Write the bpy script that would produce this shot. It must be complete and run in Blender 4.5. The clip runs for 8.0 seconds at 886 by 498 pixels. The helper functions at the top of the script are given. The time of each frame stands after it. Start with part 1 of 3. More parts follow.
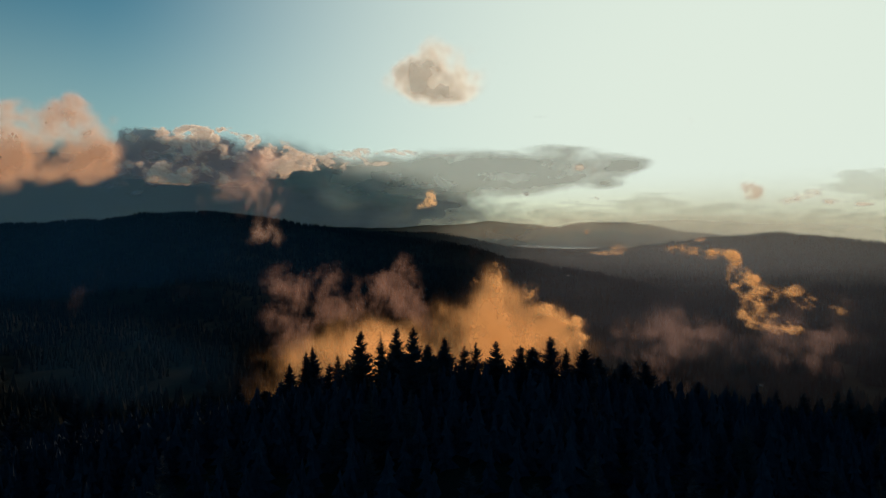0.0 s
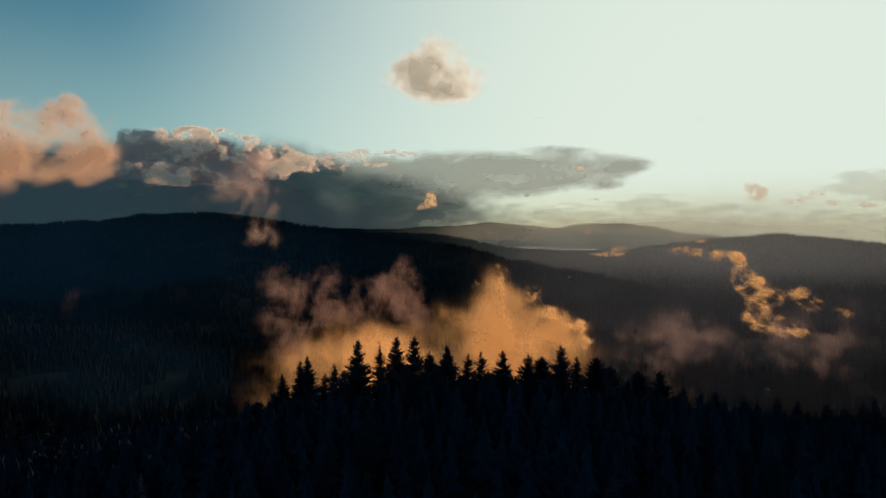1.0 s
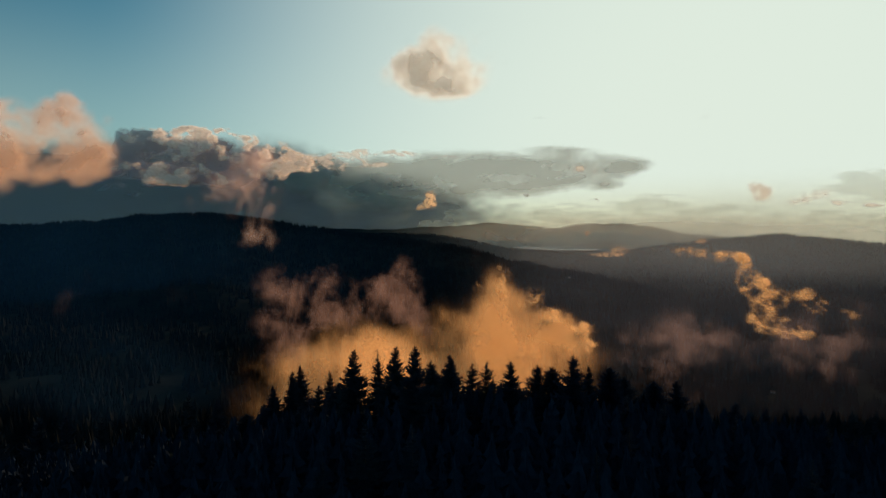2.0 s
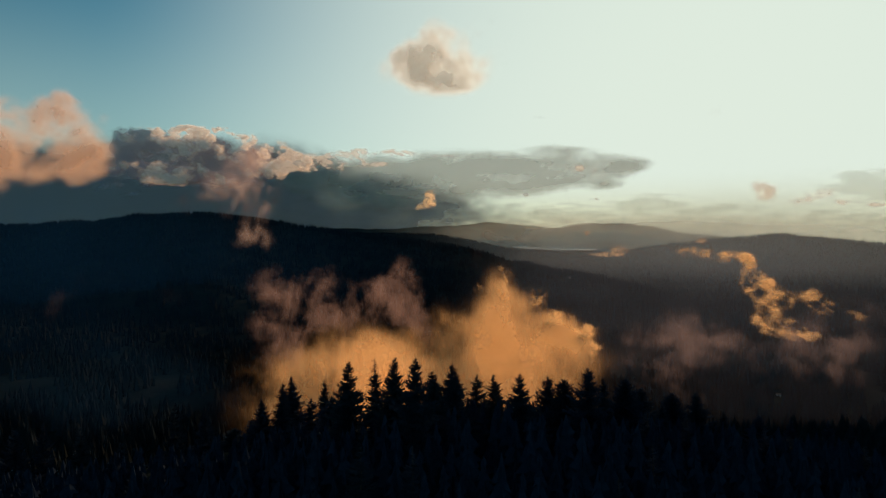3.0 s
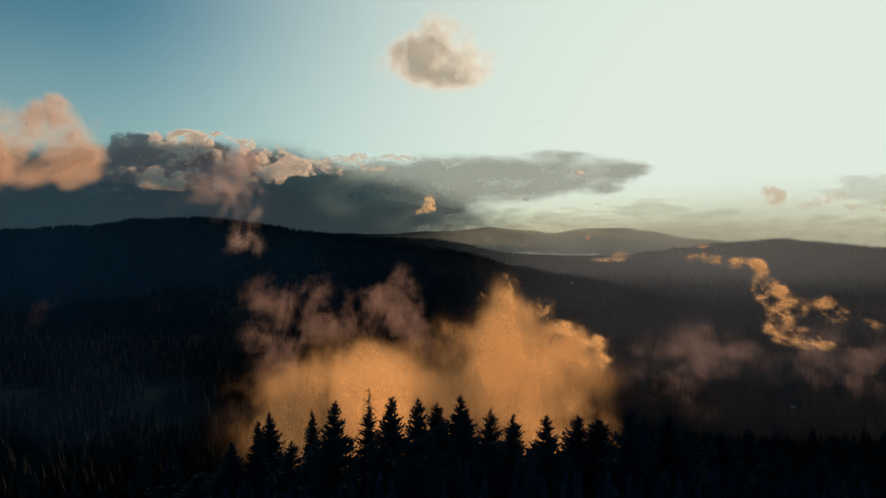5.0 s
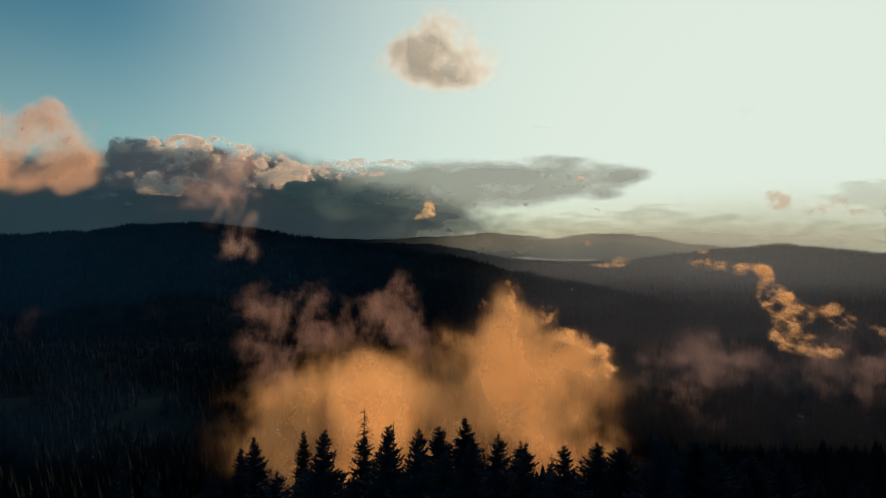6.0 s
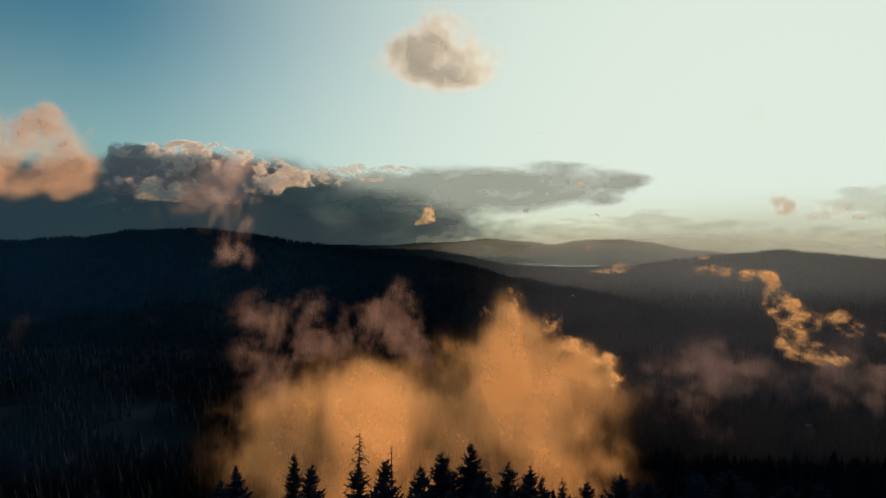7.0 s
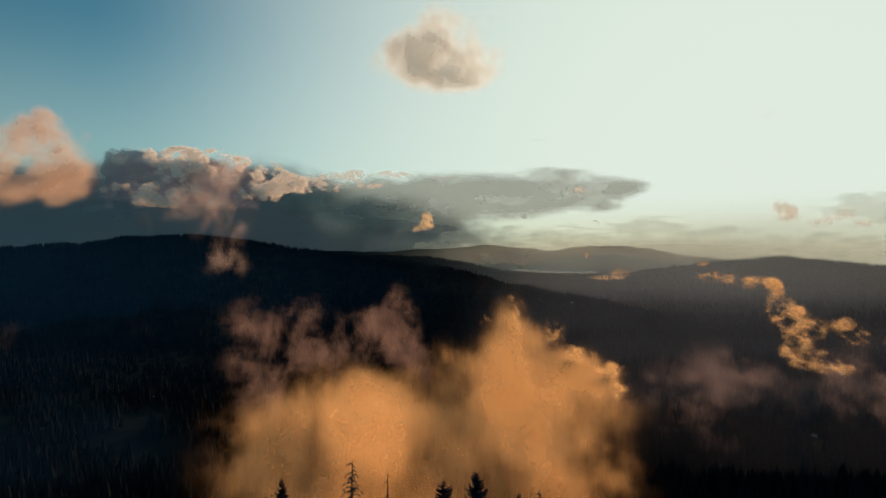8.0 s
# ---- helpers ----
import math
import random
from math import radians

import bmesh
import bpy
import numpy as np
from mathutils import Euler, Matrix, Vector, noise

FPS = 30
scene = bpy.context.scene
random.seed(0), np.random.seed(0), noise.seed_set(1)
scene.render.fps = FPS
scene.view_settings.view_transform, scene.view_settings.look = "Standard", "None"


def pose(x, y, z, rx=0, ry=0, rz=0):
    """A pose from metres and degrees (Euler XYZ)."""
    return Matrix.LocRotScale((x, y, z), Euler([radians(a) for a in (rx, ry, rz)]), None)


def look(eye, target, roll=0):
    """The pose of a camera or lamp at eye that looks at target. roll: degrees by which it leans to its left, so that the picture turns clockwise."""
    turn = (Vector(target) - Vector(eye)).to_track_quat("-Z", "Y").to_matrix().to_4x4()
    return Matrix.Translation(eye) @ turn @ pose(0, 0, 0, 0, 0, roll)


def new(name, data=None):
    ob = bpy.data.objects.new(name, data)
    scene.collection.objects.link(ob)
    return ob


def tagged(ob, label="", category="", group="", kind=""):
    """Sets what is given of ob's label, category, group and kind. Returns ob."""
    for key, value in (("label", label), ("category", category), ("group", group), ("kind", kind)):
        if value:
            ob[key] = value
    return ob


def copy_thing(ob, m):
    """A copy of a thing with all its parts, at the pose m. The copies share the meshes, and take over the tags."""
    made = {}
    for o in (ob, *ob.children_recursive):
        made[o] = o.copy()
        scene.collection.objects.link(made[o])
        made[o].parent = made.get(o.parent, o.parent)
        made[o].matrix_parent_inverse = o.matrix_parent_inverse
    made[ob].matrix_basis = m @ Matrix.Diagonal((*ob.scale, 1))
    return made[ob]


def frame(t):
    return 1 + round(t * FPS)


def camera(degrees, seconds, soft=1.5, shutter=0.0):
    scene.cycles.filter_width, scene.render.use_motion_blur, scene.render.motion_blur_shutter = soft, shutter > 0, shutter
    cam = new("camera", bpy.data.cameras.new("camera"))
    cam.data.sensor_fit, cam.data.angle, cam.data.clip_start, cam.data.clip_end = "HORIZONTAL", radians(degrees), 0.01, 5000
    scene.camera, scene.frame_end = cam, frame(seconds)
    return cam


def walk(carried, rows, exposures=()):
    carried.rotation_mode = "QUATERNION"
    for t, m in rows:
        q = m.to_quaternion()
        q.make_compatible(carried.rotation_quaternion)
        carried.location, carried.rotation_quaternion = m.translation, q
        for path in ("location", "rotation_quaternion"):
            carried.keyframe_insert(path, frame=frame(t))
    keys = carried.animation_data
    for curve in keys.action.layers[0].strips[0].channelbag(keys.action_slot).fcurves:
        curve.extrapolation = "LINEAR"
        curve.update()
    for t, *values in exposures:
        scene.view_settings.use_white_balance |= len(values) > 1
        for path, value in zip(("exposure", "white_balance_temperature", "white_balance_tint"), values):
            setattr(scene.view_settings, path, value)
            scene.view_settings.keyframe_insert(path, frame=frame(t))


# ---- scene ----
cam = camera(72.0, 8.0, soft=1.3)
EYE = 90.0
ROWS = [
    (0.0, 0.00, 0.00, 0.00, 0.0, -2.176),
    (0.5, -0.44, 5.67, 0.01, -0.022, -2.127),
    (1.0, -0.88, 11.56, 0.05, -0.021, -2.063),
    (1.5, -1.32, 17.65, 0.10, -0.050, -2.032),
    (3.0, -2.64, 36.73, 0.33, -0.169, -2.069),
    (3.5, -3.07, 43.26, 0.41, -0.222, -2.078),
    (4.0, -3.49, 49.84, 0.50, -0.235, -2.021),
    (4.5, -3.90, 56.41, 0.59, -0.219, -1.833),
    (6.0, -5.05, 75.87, 0.81, -0.300, -1.105),
    (6.5, -5.40, 82.16, 0.86, -0.350, -0.833),
    (7.0, -5.73, 88.30, 0.88, -0.343, -0.556),
    (7.5, -6.04, 94.25, 0.89, -0.427, -0.279),
    (8.0, -6.33, 100.00, 0.88, -0.522, 0.046),
]
walk(cam, [(t, pose(x, y, EYE + z, 90 + pitch, 0, yaw)) for t, x, y, z, yaw, pitch in ROWS])

# ---- light: a low evening sun ahead and to the right ----
SUN_AZ, SUN_EL = radians(28.5), radians(12.0)
SUN_DIR = Vector((math.sin(SUN_AZ) * math.cos(SUN_EL), math.cos(SUN_AZ) * math.cos(SUN_EL), math.sin(SUN_EL)))
sun = new("sun", bpy.data.lights.new("sun", "SUN"))
sun.data.energy, sun.data.angle, sun.data.color = 3.6, radians(0.6), (1.0, 0.55, 0.27)
sun.matrix_world = look((0, 0, 900), Vector((0, 0, 900)) - SUN_DIR)
scene.cycles.transparent_max_bounces = 48


class Nodes:
    """Short hand for node trees."""

    def __init__(self, tree):
        self.tree = tree
        tree.nodes.clear()

    def add(self, kind):
        return self.tree.nodes.new(kind)

    def link(self, a, b):
        self.tree.links.new(a, b)

    def put(self, socket, value):
        if isinstance(value, bpy.types.NodeSocket):
            self.link(value, socket)
        else:
            socket.default_value = value

    def math(self, op, a, b=0.0, clamp=False):
        node = self.add("ShaderNodeMath")
        node.operation, node.use_clamp = op, clamp
        self.put(node.inputs[0], a), self.put(node.inputs[1], b)
        return node.outputs[0]

    def smooth(self, value, lo, hi, to_lo=0.0, to_hi=1.0):
        node = self.add("ShaderNodeMapRange")
        node.interpolation_type = "SMOOTHSTEP"
        for i, v in enumerate((value, lo, hi, to_lo, to_hi)):
            self.put(node.inputs[i], v)
        return node.outputs[0]

    def mix(self, factor, a, b, blend="MIX"):
        node = self.add("ShaderNodeMix")
        node.data_type, node.blend_type = "RGBA", blend
        self.put(node.inputs[0], factor), self.put(node.inputs[6], a), self.put(node.inputs[7], b)
        return node.outputs[2]

    def noise(self, vector, scale, detail=5.0, rough=0.55, distort=0.0):
        node = self.add("ShaderNodeTexNoise")
        self.link(vector, node.inputs["Vector"])
        for key, v in (("Scale", scale), ("Detail", detail), ("Roughness", rough), ("Distortion", distort)):
            node.inputs[key].default_value = v
        return node.outputs["Fac"]


world = bpy.data.worlds.new("evening_sky")
scene.world = world
world.use_nodes = True
n = Nodes(world.node_tree)
sky = n.add("ShaderNodeTexSky")
sky.sky_type, sky.sun_disc, sky.sun_elevation, sky.sun_rotation = "NISHITA", False, SUN_EL, SUN_AZ
sky.altitude, sky.air_density, sky.dust_density, sky.ozone_density = 900.0, 1.0, 0.6, 3.0
spot = n.add("ShaderNodeTexCoord").outputs["Generated"]
dot = n.add("ShaderNodeVectorMath")
dot.operation = "DOT_PRODUCT"
n.link(spot, dot.inputs[0])
dot.inputs[1].default_value = Vector((math.sin(SUN_AZ) * 0.97, math.cos(SUN_AZ) * 0.97, 0.12)).normalized()
near_sun = n.smooth(dot.outputs["Value"], 0.53, 1.02)
split = n.add("ShaderNodeSeparateXYZ")
n.link(spot, split.inputs[0])
# thin high veil lit by the sun, and a yellower band of haze low over the land
low = n.smooth(split.outputs["Z"], 0.09, 0.0)
veil = n.mix(low, (0.74, 0.83, 0.73, 1), (0.66, 0.67, 0.48, 1))
blue = n.mix(1.0, sky.outputs[0], (0.060, 0.096, 0.077, 1), "MULTIPLY")
pale = n.math("MULTIPLY", n.smooth(split.outputs["Z"], 0.34, 0.12, 0.0, 0.3), n.smooth(dot.outputs["Value"], 0.0, 0.45))
blue = n.mix(pale, blue, (0.50, 0.58, 0.50, 1))
air = n.mix(near_sun, blue, veil)
back = n.add("ShaderNodeBackground")
n.link(air, back.inputs["Color"])
back.inputs["Strength"].default_value = 1.0
n.link(back.outputs[0], n.add("ShaderNodeOutputWorld").inputs["Surface"])

# ---- materials ----


def material(name):
    m = bpy.data.materials.new(name)
    m.use_nodes = True
    return m, Nodes(m.node_tree)


def solid(name, dark, light, scale, rough=0.8, bump=0.0, bump_scale=None, metal=0.0, random_hue=0.0, gloss=0.0):
    """A rough surface that wanders between two colours at two scales."""
    m, n = material(name)
    co = n.add("ShaderNodeTexCoord").outputs["Object"]
    wide = n.noise(co, scale, 4.0)
    fine = n.noise(co, scale * 9.0, 3.0, 0.7)
    f = n.math("ADD", n.math("MULTIPLY", n.smooth(wide, 0.3, 0.7), 0.6), n.math("MULTIPLY", fine, 0.4))
    colour = n.mix(f, (*dark, 1), (*light, 1))
    if random_hue:
        shade = n.add("ShaderNodeObjectInfo").outputs["Random"]
        colour = n.mix(1.0, colour, n.mix(shade, (1 - random_hue, 1 - random_hue, 1, 1), (1 + random_hue, 1, 1 - random_hue, 1)), "MULTIPLY")
    p = n.add("ShaderNodeBsdfPrincipled")
    n.link(colour, p.inputs["Base Color"])
    p.inputs["Roughness"].default_value, p.inputs["Metallic"].default_value = rough, metal
    p.inputs["Specular IOR Level"].default_value = gloss
    if bump:
        b = n.add("ShaderNodeBump")
        b.inputs["Strength"].default_value, b.inputs["Distance"].default_value = 0.8, bump
        n.link(n.noise(co, bump_scale or scale * 5, 5.0, 0.65), b.inputs["Height"])
        n.link(b.outputs[0], p.inputs["Normal"])
    n.link(p.outputs[0], n.add("ShaderNodeOutputMaterial").inputs["Surface"])
    return m


# Navy of the shaded wood is mixed into the needle colour.
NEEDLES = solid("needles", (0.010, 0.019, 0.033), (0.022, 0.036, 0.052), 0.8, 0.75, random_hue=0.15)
BARK = solid("bark", (0.03, 0.024, 0.02), (0.075, 0.06, 0.05), 2.5, 0.9, 0.02, 14.0)
DEAD_WOOD = solid("dead_wood", (0.05, 0.045, 0.04), (0.12, 0.105, 0.09), 3.0, 0.85, 0.01, 20.0)
# Floor and far woods are coloured near-black to stand for the hills' evening shade.
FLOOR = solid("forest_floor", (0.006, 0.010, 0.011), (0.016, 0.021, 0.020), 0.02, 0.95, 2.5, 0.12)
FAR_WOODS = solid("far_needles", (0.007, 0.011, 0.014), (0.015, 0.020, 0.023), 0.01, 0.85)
ROOF = solid("roof_sheet", (0.16, 0.10, 0.08), (0.26, 0.17, 0.13), 0.3, 0.6)
WALL = solid("farm_wall", (0.5, 0.48, 0.44), (0.65, 0.62, 0.58), 0.2, 0.8)


def water():
    m, n = material("lake_water")
    co = n.add("ShaderNodeTexCoord").outputs["Object"]
    p = n.add("ShaderNodeBsdfPrincipled")
    p.inputs["Base Color"].default_value = (0.02, 0.035, 0.04, 1)
    p.inputs["Roughness"].default_value, p.inputs["IOR"].default_value = 0.45, 1.8
    p.inputs["Coat Weight"].default_value, p.inputs["Coat Roughness"].default_value, p.inputs["Coat IOR"].default_value = 1.0, 0.45, 1.6
    b = n.add("ShaderNodeBump")
    b.inputs["Strength"].default_value, b.inputs["Distance"].default_value = 1.0, 2.0
    n.link(n.noise(co, 0.14, 3.0), b.inputs["Height"])
    n.link(b.outputs[0], p.inputs["Normal"]), n.link(b.outputs[0], p.inputs["Coat Normal"])
    n.link(p.outputs[0], n.add("ShaderNodeOutputMaterial").inputs["Surface"])
    return m


WATER = water()


def vapour(name, colour, most, size, ragged=1.1, lo=0.3, hi=0.9, relief=6.0, stretch=(1, 1, 1), through_part=0.7, distort=0.4, detail=7.0, puffs=0.0, core=None, grain=0.6, fade=0.55):
    """Drifting droplets: thin where the noise is thin, letting light through from behind. size: metres of one billow. core: the share let through where the cloud is thickest."""
    m, n = material(name)
    co = n.add("ShaderNodeTexCoord").outputs["Object"]
    mapping = n.add("ShaderNodeMapping")
    n.link(co, mapping.inputs["Vector"])
    mapping.inputs["Scale"].default_value = [s / size for s in stretch]
    at = mapping.outputs[0]
    wide = n.smooth(n.noise(at, 1.0, detail, grain, distort), 0.25, 0.75)
    height = n.noise(at, 1.6, 5.0, 0.55, distort)
    if puffs:
        for scale, weight in ((2.0, puffs), (4.4, puffs * 0.5)):
            cell = n.add("ShaderNodeTexVoronoi")
            cell.feature = "SMOOTH_F1"
            warp = n.add("ShaderNodeMix")
            warp.data_type = "VECTOR"
            warp.inputs[0].default_value = 0.22
            n.link(at, warp.inputs[4])
            swirl = n.add("ShaderNodeTexNoise")
            n.link(at, swirl.inputs["Vector"])
            swirl.inputs["Scale"].default_value, swirl.inputs["Detail"].default_value = 2.0, 5.0
            n.link(swirl.outputs["Color"], warp.inputs[5])
            n.link(warp.outputs[1], cell.inputs["Vector"])
            cell.inputs["Scale"].default_value, cell.inputs["Smoothness"].default_value = scale * 1.4, 0.25
            round_top = n.math("SUBTRACT", 0.5, cell.outputs["Distance"])
            wide = n.math("ADD", wide, n.math("MULTIPLY", round_top, weight))
            height = n.math("ADD", height, n.math("MULTIPLY", round_top, weight))
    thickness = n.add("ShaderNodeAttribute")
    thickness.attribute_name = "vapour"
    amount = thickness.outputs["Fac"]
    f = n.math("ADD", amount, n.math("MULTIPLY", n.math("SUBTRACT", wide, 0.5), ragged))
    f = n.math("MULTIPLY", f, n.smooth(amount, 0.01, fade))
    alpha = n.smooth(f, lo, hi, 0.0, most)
    if relief:
        b = n.add("ShaderNodeBump")
        b.inputs["Strength"].default_value, b.inputs["Distance"].default_value = 1.0, relief
        n.link(height, b.inputs["Height"])
    white = n.add("ShaderNodeBsdfDiffuse")
    behind = n.add("ShaderNodeBsdfTranslucent")
    for s in (white, behind):
        s.inputs["Color"].default_value = (*colour, 1)
        if relief:
            n.link(b.outputs[0], s.inputs["Normal"])
    body = n.add("ShaderNodeMixShader")
    n.put(body.inputs[0], through_part if core is None else n.smooth(f, 0.3, 1.5, through_part, core))
    n.link(white.outputs[0], body.inputs[1]), n.link(behind.outputs[0], body.inputs[2])
    clear = n.add("ShaderNodeBsdfTransparent")
    out = n.add("ShaderNodeMixShader")
    n.link(alpha, out.inputs[0]), n.link(clear.outputs[0], out.inputs[1]), n.link(body.outputs[0], out.inputs[2])
    n.link(out.outputs[0], n.add("ShaderNodeOutputMaterial").inputs["Surface"])
    return m


# ---- mesh helpers ----


def mesh_of(name, verts, faces, mat, smooth=False):
    me = bpy.data.meshes.new(name)
    me.from_pydata([tuple(v) for v in verts], [], faces)
    me.materials.append(mat)
    if smooth:
        me.shade_smooth()
    me.update()
    return me


def part(name, me, parent, label=""):
    ob = new(name, me)
    ob.parent = parent
    return tagged(ob, label)


def fbm(x, y, z, octaves=4, lac=2.1, gain=0.5):
    total, amp = 0.0, 1.0
    for _ in range(octaves):
        total += amp * noise.noise((x, y, z))
        x, y, z, amp = x * lac + 3.1, y * lac + 1.7, z * lac + 5.3, amp * gain
    return total


# ---- the land ----
# Ridges, each by bearing (sideways over ahead), its distance and how its crest stands to the eye (rise over distance).
RIDGES = [
    (0.20, 0.16, [(-1.005, 2400, -0.0111), (-0.727, 2400, -0.0037), (-0.634, 2400, 0.0000), (-0.541, 2400, 0.0074), (-0.449, 2400, 0.0148), (-0.356, 2400, 0.0167), (-0.291, 2400, 0.0074), (-0.226, 2400, -0.0056), (-0.152, 2372, -0.0148), (-0.078, 2260, -0.0222), (0.015, 2120, -0.0371), (0.107, 1980, -0.0575), (0.200, 1840, -0.0778), (0.293, 1700, -0.0982), (0.386, 1560, -0.1205), (0.497, 1392, -0.1446), (0.617, 1210, -0.1761), (0.849, 860, -0.2224), (1.127, 440, -0.2595)], -500),
    (0.24, 0.2, [(0.015, 3300, -0.0927), (0.163, 3300, -0.0704), (0.237, 3300, -0.0556), (0.293, 3300, -0.0426), (0.367, 3300, -0.0306), (0.441, 3300, -0.0241), (0.506, 3300, -0.0185), (0.562, 3300, -0.0148), (0.617, 3300, -0.0195), (0.682, 3300, -0.0278), (0.727, 3300, -0.0315), (0.942, 3300, -0.0463)], 0),
    (0.2, 0.2, [(-0.449, 3700, -0.0232), (-0.171, 3700, -0.0148), (-0.059, 3700, -0.0111), (0.006, 3700, -0.0158), (0.061, 3700, -0.0265), (0.107, 3700, -0.0365), (0.163, 3700, -0.0410), (0.237, 3700, -0.0465), (0.262, 3700, -0.0570), (0.339, 3700, -0.0723)], 0),
    (0.35, 0.3, [(-1.005, 4750, 0.0139), (-0.727, 4750, 0.0111), (-0.449, 4750, 0.0037), (-0.171, 4750, -0.0019), (-0.078, 4750, -0.0019), (-0.004, 4750, 0.0009), (0.043, 4750, 0.0046), (0.080, 4750, 0.0074), (0.126, 4750, 0.0037), (0.200, 4750, -0.0037), (0.302, 4750, -0.0040), (0.358, 4750, -0.0028), (0.413, 4750, -0.0016), (0.478, 4750, 0.0028), (0.552, 4750, 0.0065), (0.617, 4750, 0.0046), (0.727, 4750, 0.0102), (1.034, 4750, 0.0185)], 0),
    (0.5, 0.4, [(0.100, 4560, -0.0300), (0.140, 4560, -0.0180), (0.180, 4560, -0.0040), (0.215, 4560, 0.0036), (0.260, 4560, 0.0066), (0.300, 4560, 0.0058), (0.350, 4560, -0.0010), (0.410, 4560, -0.0120), (0.470, 4560, -0.0300)], 0),
]
BEARINGS = [np.array([r[0] for r in ridge[2]]) for ridge in RIDGES]
CRESTS = [np.array([r[2] for r in ridge[2]]) for ridge in RIDGES]
AWAYS = [np.array([r[1] for r in ridge[2]]) for ridge in RIDGES]


def spur(x, y):
    """The wooded knoll ahead of the start."""
    side = np.abs(x - 4.0)
    drop = np.where(side < 110, 0.0016 * side**2, 19.4 + 0.35 * (side - 110))
    back = np.where(y > 195, 0.48 * (y - 195), 0.0)
    front = np.where(y < 172, 0.24 * (172 - y), 0.0)
    return EYE - 53 - np.minimum(drop, 70) - back - np.minimum(front, 45)


def land(x, y):
    x, y = np.asarray(x, float), np.asarray(y, float)
    away = np.hypot(x, y)
    h = np.full(x.shape, EYE - 190.0)
    h = np.maximum(h, np.where(away < 900, spur(x, y), -1e3))
    bearing = np.where(y > 1, x / np.maximum(y, 1), np.sign(x) * 9)
    for (front, back, _, _), b, c, d in zip(RIDGES, BEARINGS, CRESTS, AWAYS):
        dist = np.interp(bearing, b, d)
        crest = EYE + np.interp(bearing, b, c) * dist
        fade = np.interp(bearing, [b[0] - 0.5, b[0], b[-1], b[-1] + 0.5], [400, 0, 0, 400])
        off = y - dist
        rise = crest - fade - np.where(off < 0, -front * off, back * off) * (1 - np.exp(-np.abs(off) / 60.0))
        h = np.where(y > 1, np.maximum(h, rise), h)
    # the lake's basin
    basin = ((x - 758) / 262) ** 2 + ((y - 4110 + 0.4 * (x - 758)) / 420) ** 2
    h = np.where(basin < 1.0, np.minimum(h, EYE - 165), h)
    # hills closing the place behind and beside the start
    behind = np.clip((away - 1500) / 2500, 0, 1) * np.clip(0.3 - y / np.maximum(away, 1), 0, 1)
    return h + behind * 240


def roughness(x, y):
    away = math.hypot(x, y)
    a = min(1.0, away / 600)
    return fbm(x / 160, y / 160, 0.3, 4) * 9 * a + fbm(x / 14, y / 14, 1.3, 2) * 0.8


def build_ground():
    radii = np.concatenate([[4.0], np.geomspace(12, 500, 70), np.linspace(515, 4985, 300)])
    front = np.linspace(-52, 52, 330)
    rest = np.linspace(52, 308, 90)[1:-1]
    angles = np.radians(np.concatenate([front, rest]))
    R, A = np.meshgrid(radii, angles, indexing="ij")
    X, Y = R * np.sin(A), R * np.cos(A)
    Z = land(X, Y)
    verts = [(x, y, z + roughness(x, y)) for x, y, z in zip(X.ravel(), Y.ravel(), Z.ravel())]
    k = len(angles)
    faces = [(i * k + j, i * k + (j + 1) % k, (i + 1) * k + (j + 1) % k, (i + 1) * k + j) for i in range(len(radii) - 1) for j in range(k)]
    verts.append((0, 0, float(land(0.0, 0.0))))
    faces += [(len(verts) - 1, (j + 1) % k, j) for j in range(k)]
    faces = [tuple(reversed(f)) for f in faces]
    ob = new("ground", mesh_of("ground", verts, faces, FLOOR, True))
    return tagged(ob, "wooded hills, valley floor and spur, evening shade in their dark colour", "ground", kind="structure")


build_ground()


def build_lake():
    bm = bmesh.new()
    ring = []
    for i in range(72):
        a = math.tau * i / 72
        r = 1 + 0.12 * noise.noise((math.cos(a) * 2, math.sin(a) * 2, 0.7))
        ring.append(bm.verts.new((758 + 262 * r * math.cos(a), 4110 + 420 * r * math.sin(a) - 0.4 * 262 * r * math.cos(a), EYE - 139)))
    bm.faces.new(ring)
    me = bpy.data.meshes.new("water")
    bm.to_mesh(me)
    bm.free()
    me.materials.append(WATER)
    tagged(new("water", me), "pale shining lake between far wooded hills", "lake", kind="structure")


build_lake()

# ---- woods on the far ridges ----


SHEDS = [(369.0, 1795.0), (385.0, 730.0)]


def clear_of_sheds(x, y):
    """No tree on a shed or in the strip of meadow before it."""
    return all(abs(x - a - (y - b) * a / b) > 9 or not -70 < y - b < 12 for a, b in SHEDS)


def build_far_woods(label, spots, low, high):
    rng = random.Random(5)
    verts, faces = [], []
    for x, y in spots:
        if not clear_of_sheds(x, y):
            continue
        z = float(land(x, y)) + roughness(x, y) - 1
        h = rng.uniform(low, high) * (0.7 if rng.random() < 0.2 else 1.0)
        r = h * rng.uniform(0.18, 0.27)
        turn = rng.uniform(0, 6)
        for base, top, rad in ((0.1, 0.62, 1.0), (0.42, 1.0, 0.66)):
            s = len(verts)
            for i in range(5):
                a = turn + math.tau * i / 5
                q = r * rad * rng.uniform(0.75, 1.2)
                verts.append((x + q * math.cos(a), y + q * math.sin(a), z + h * base * rng.uniform(0.85, 1.1)))
            verts.append((x + r * 0.1 * rng.uniform(-1, 1), y, z + h * top))
            faces += [(s + i, s + (i + 1) % 5, s + 5) for i in range(5)]
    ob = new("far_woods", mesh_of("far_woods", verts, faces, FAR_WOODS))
    tagged(ob, label, "forest", kind="stuff")


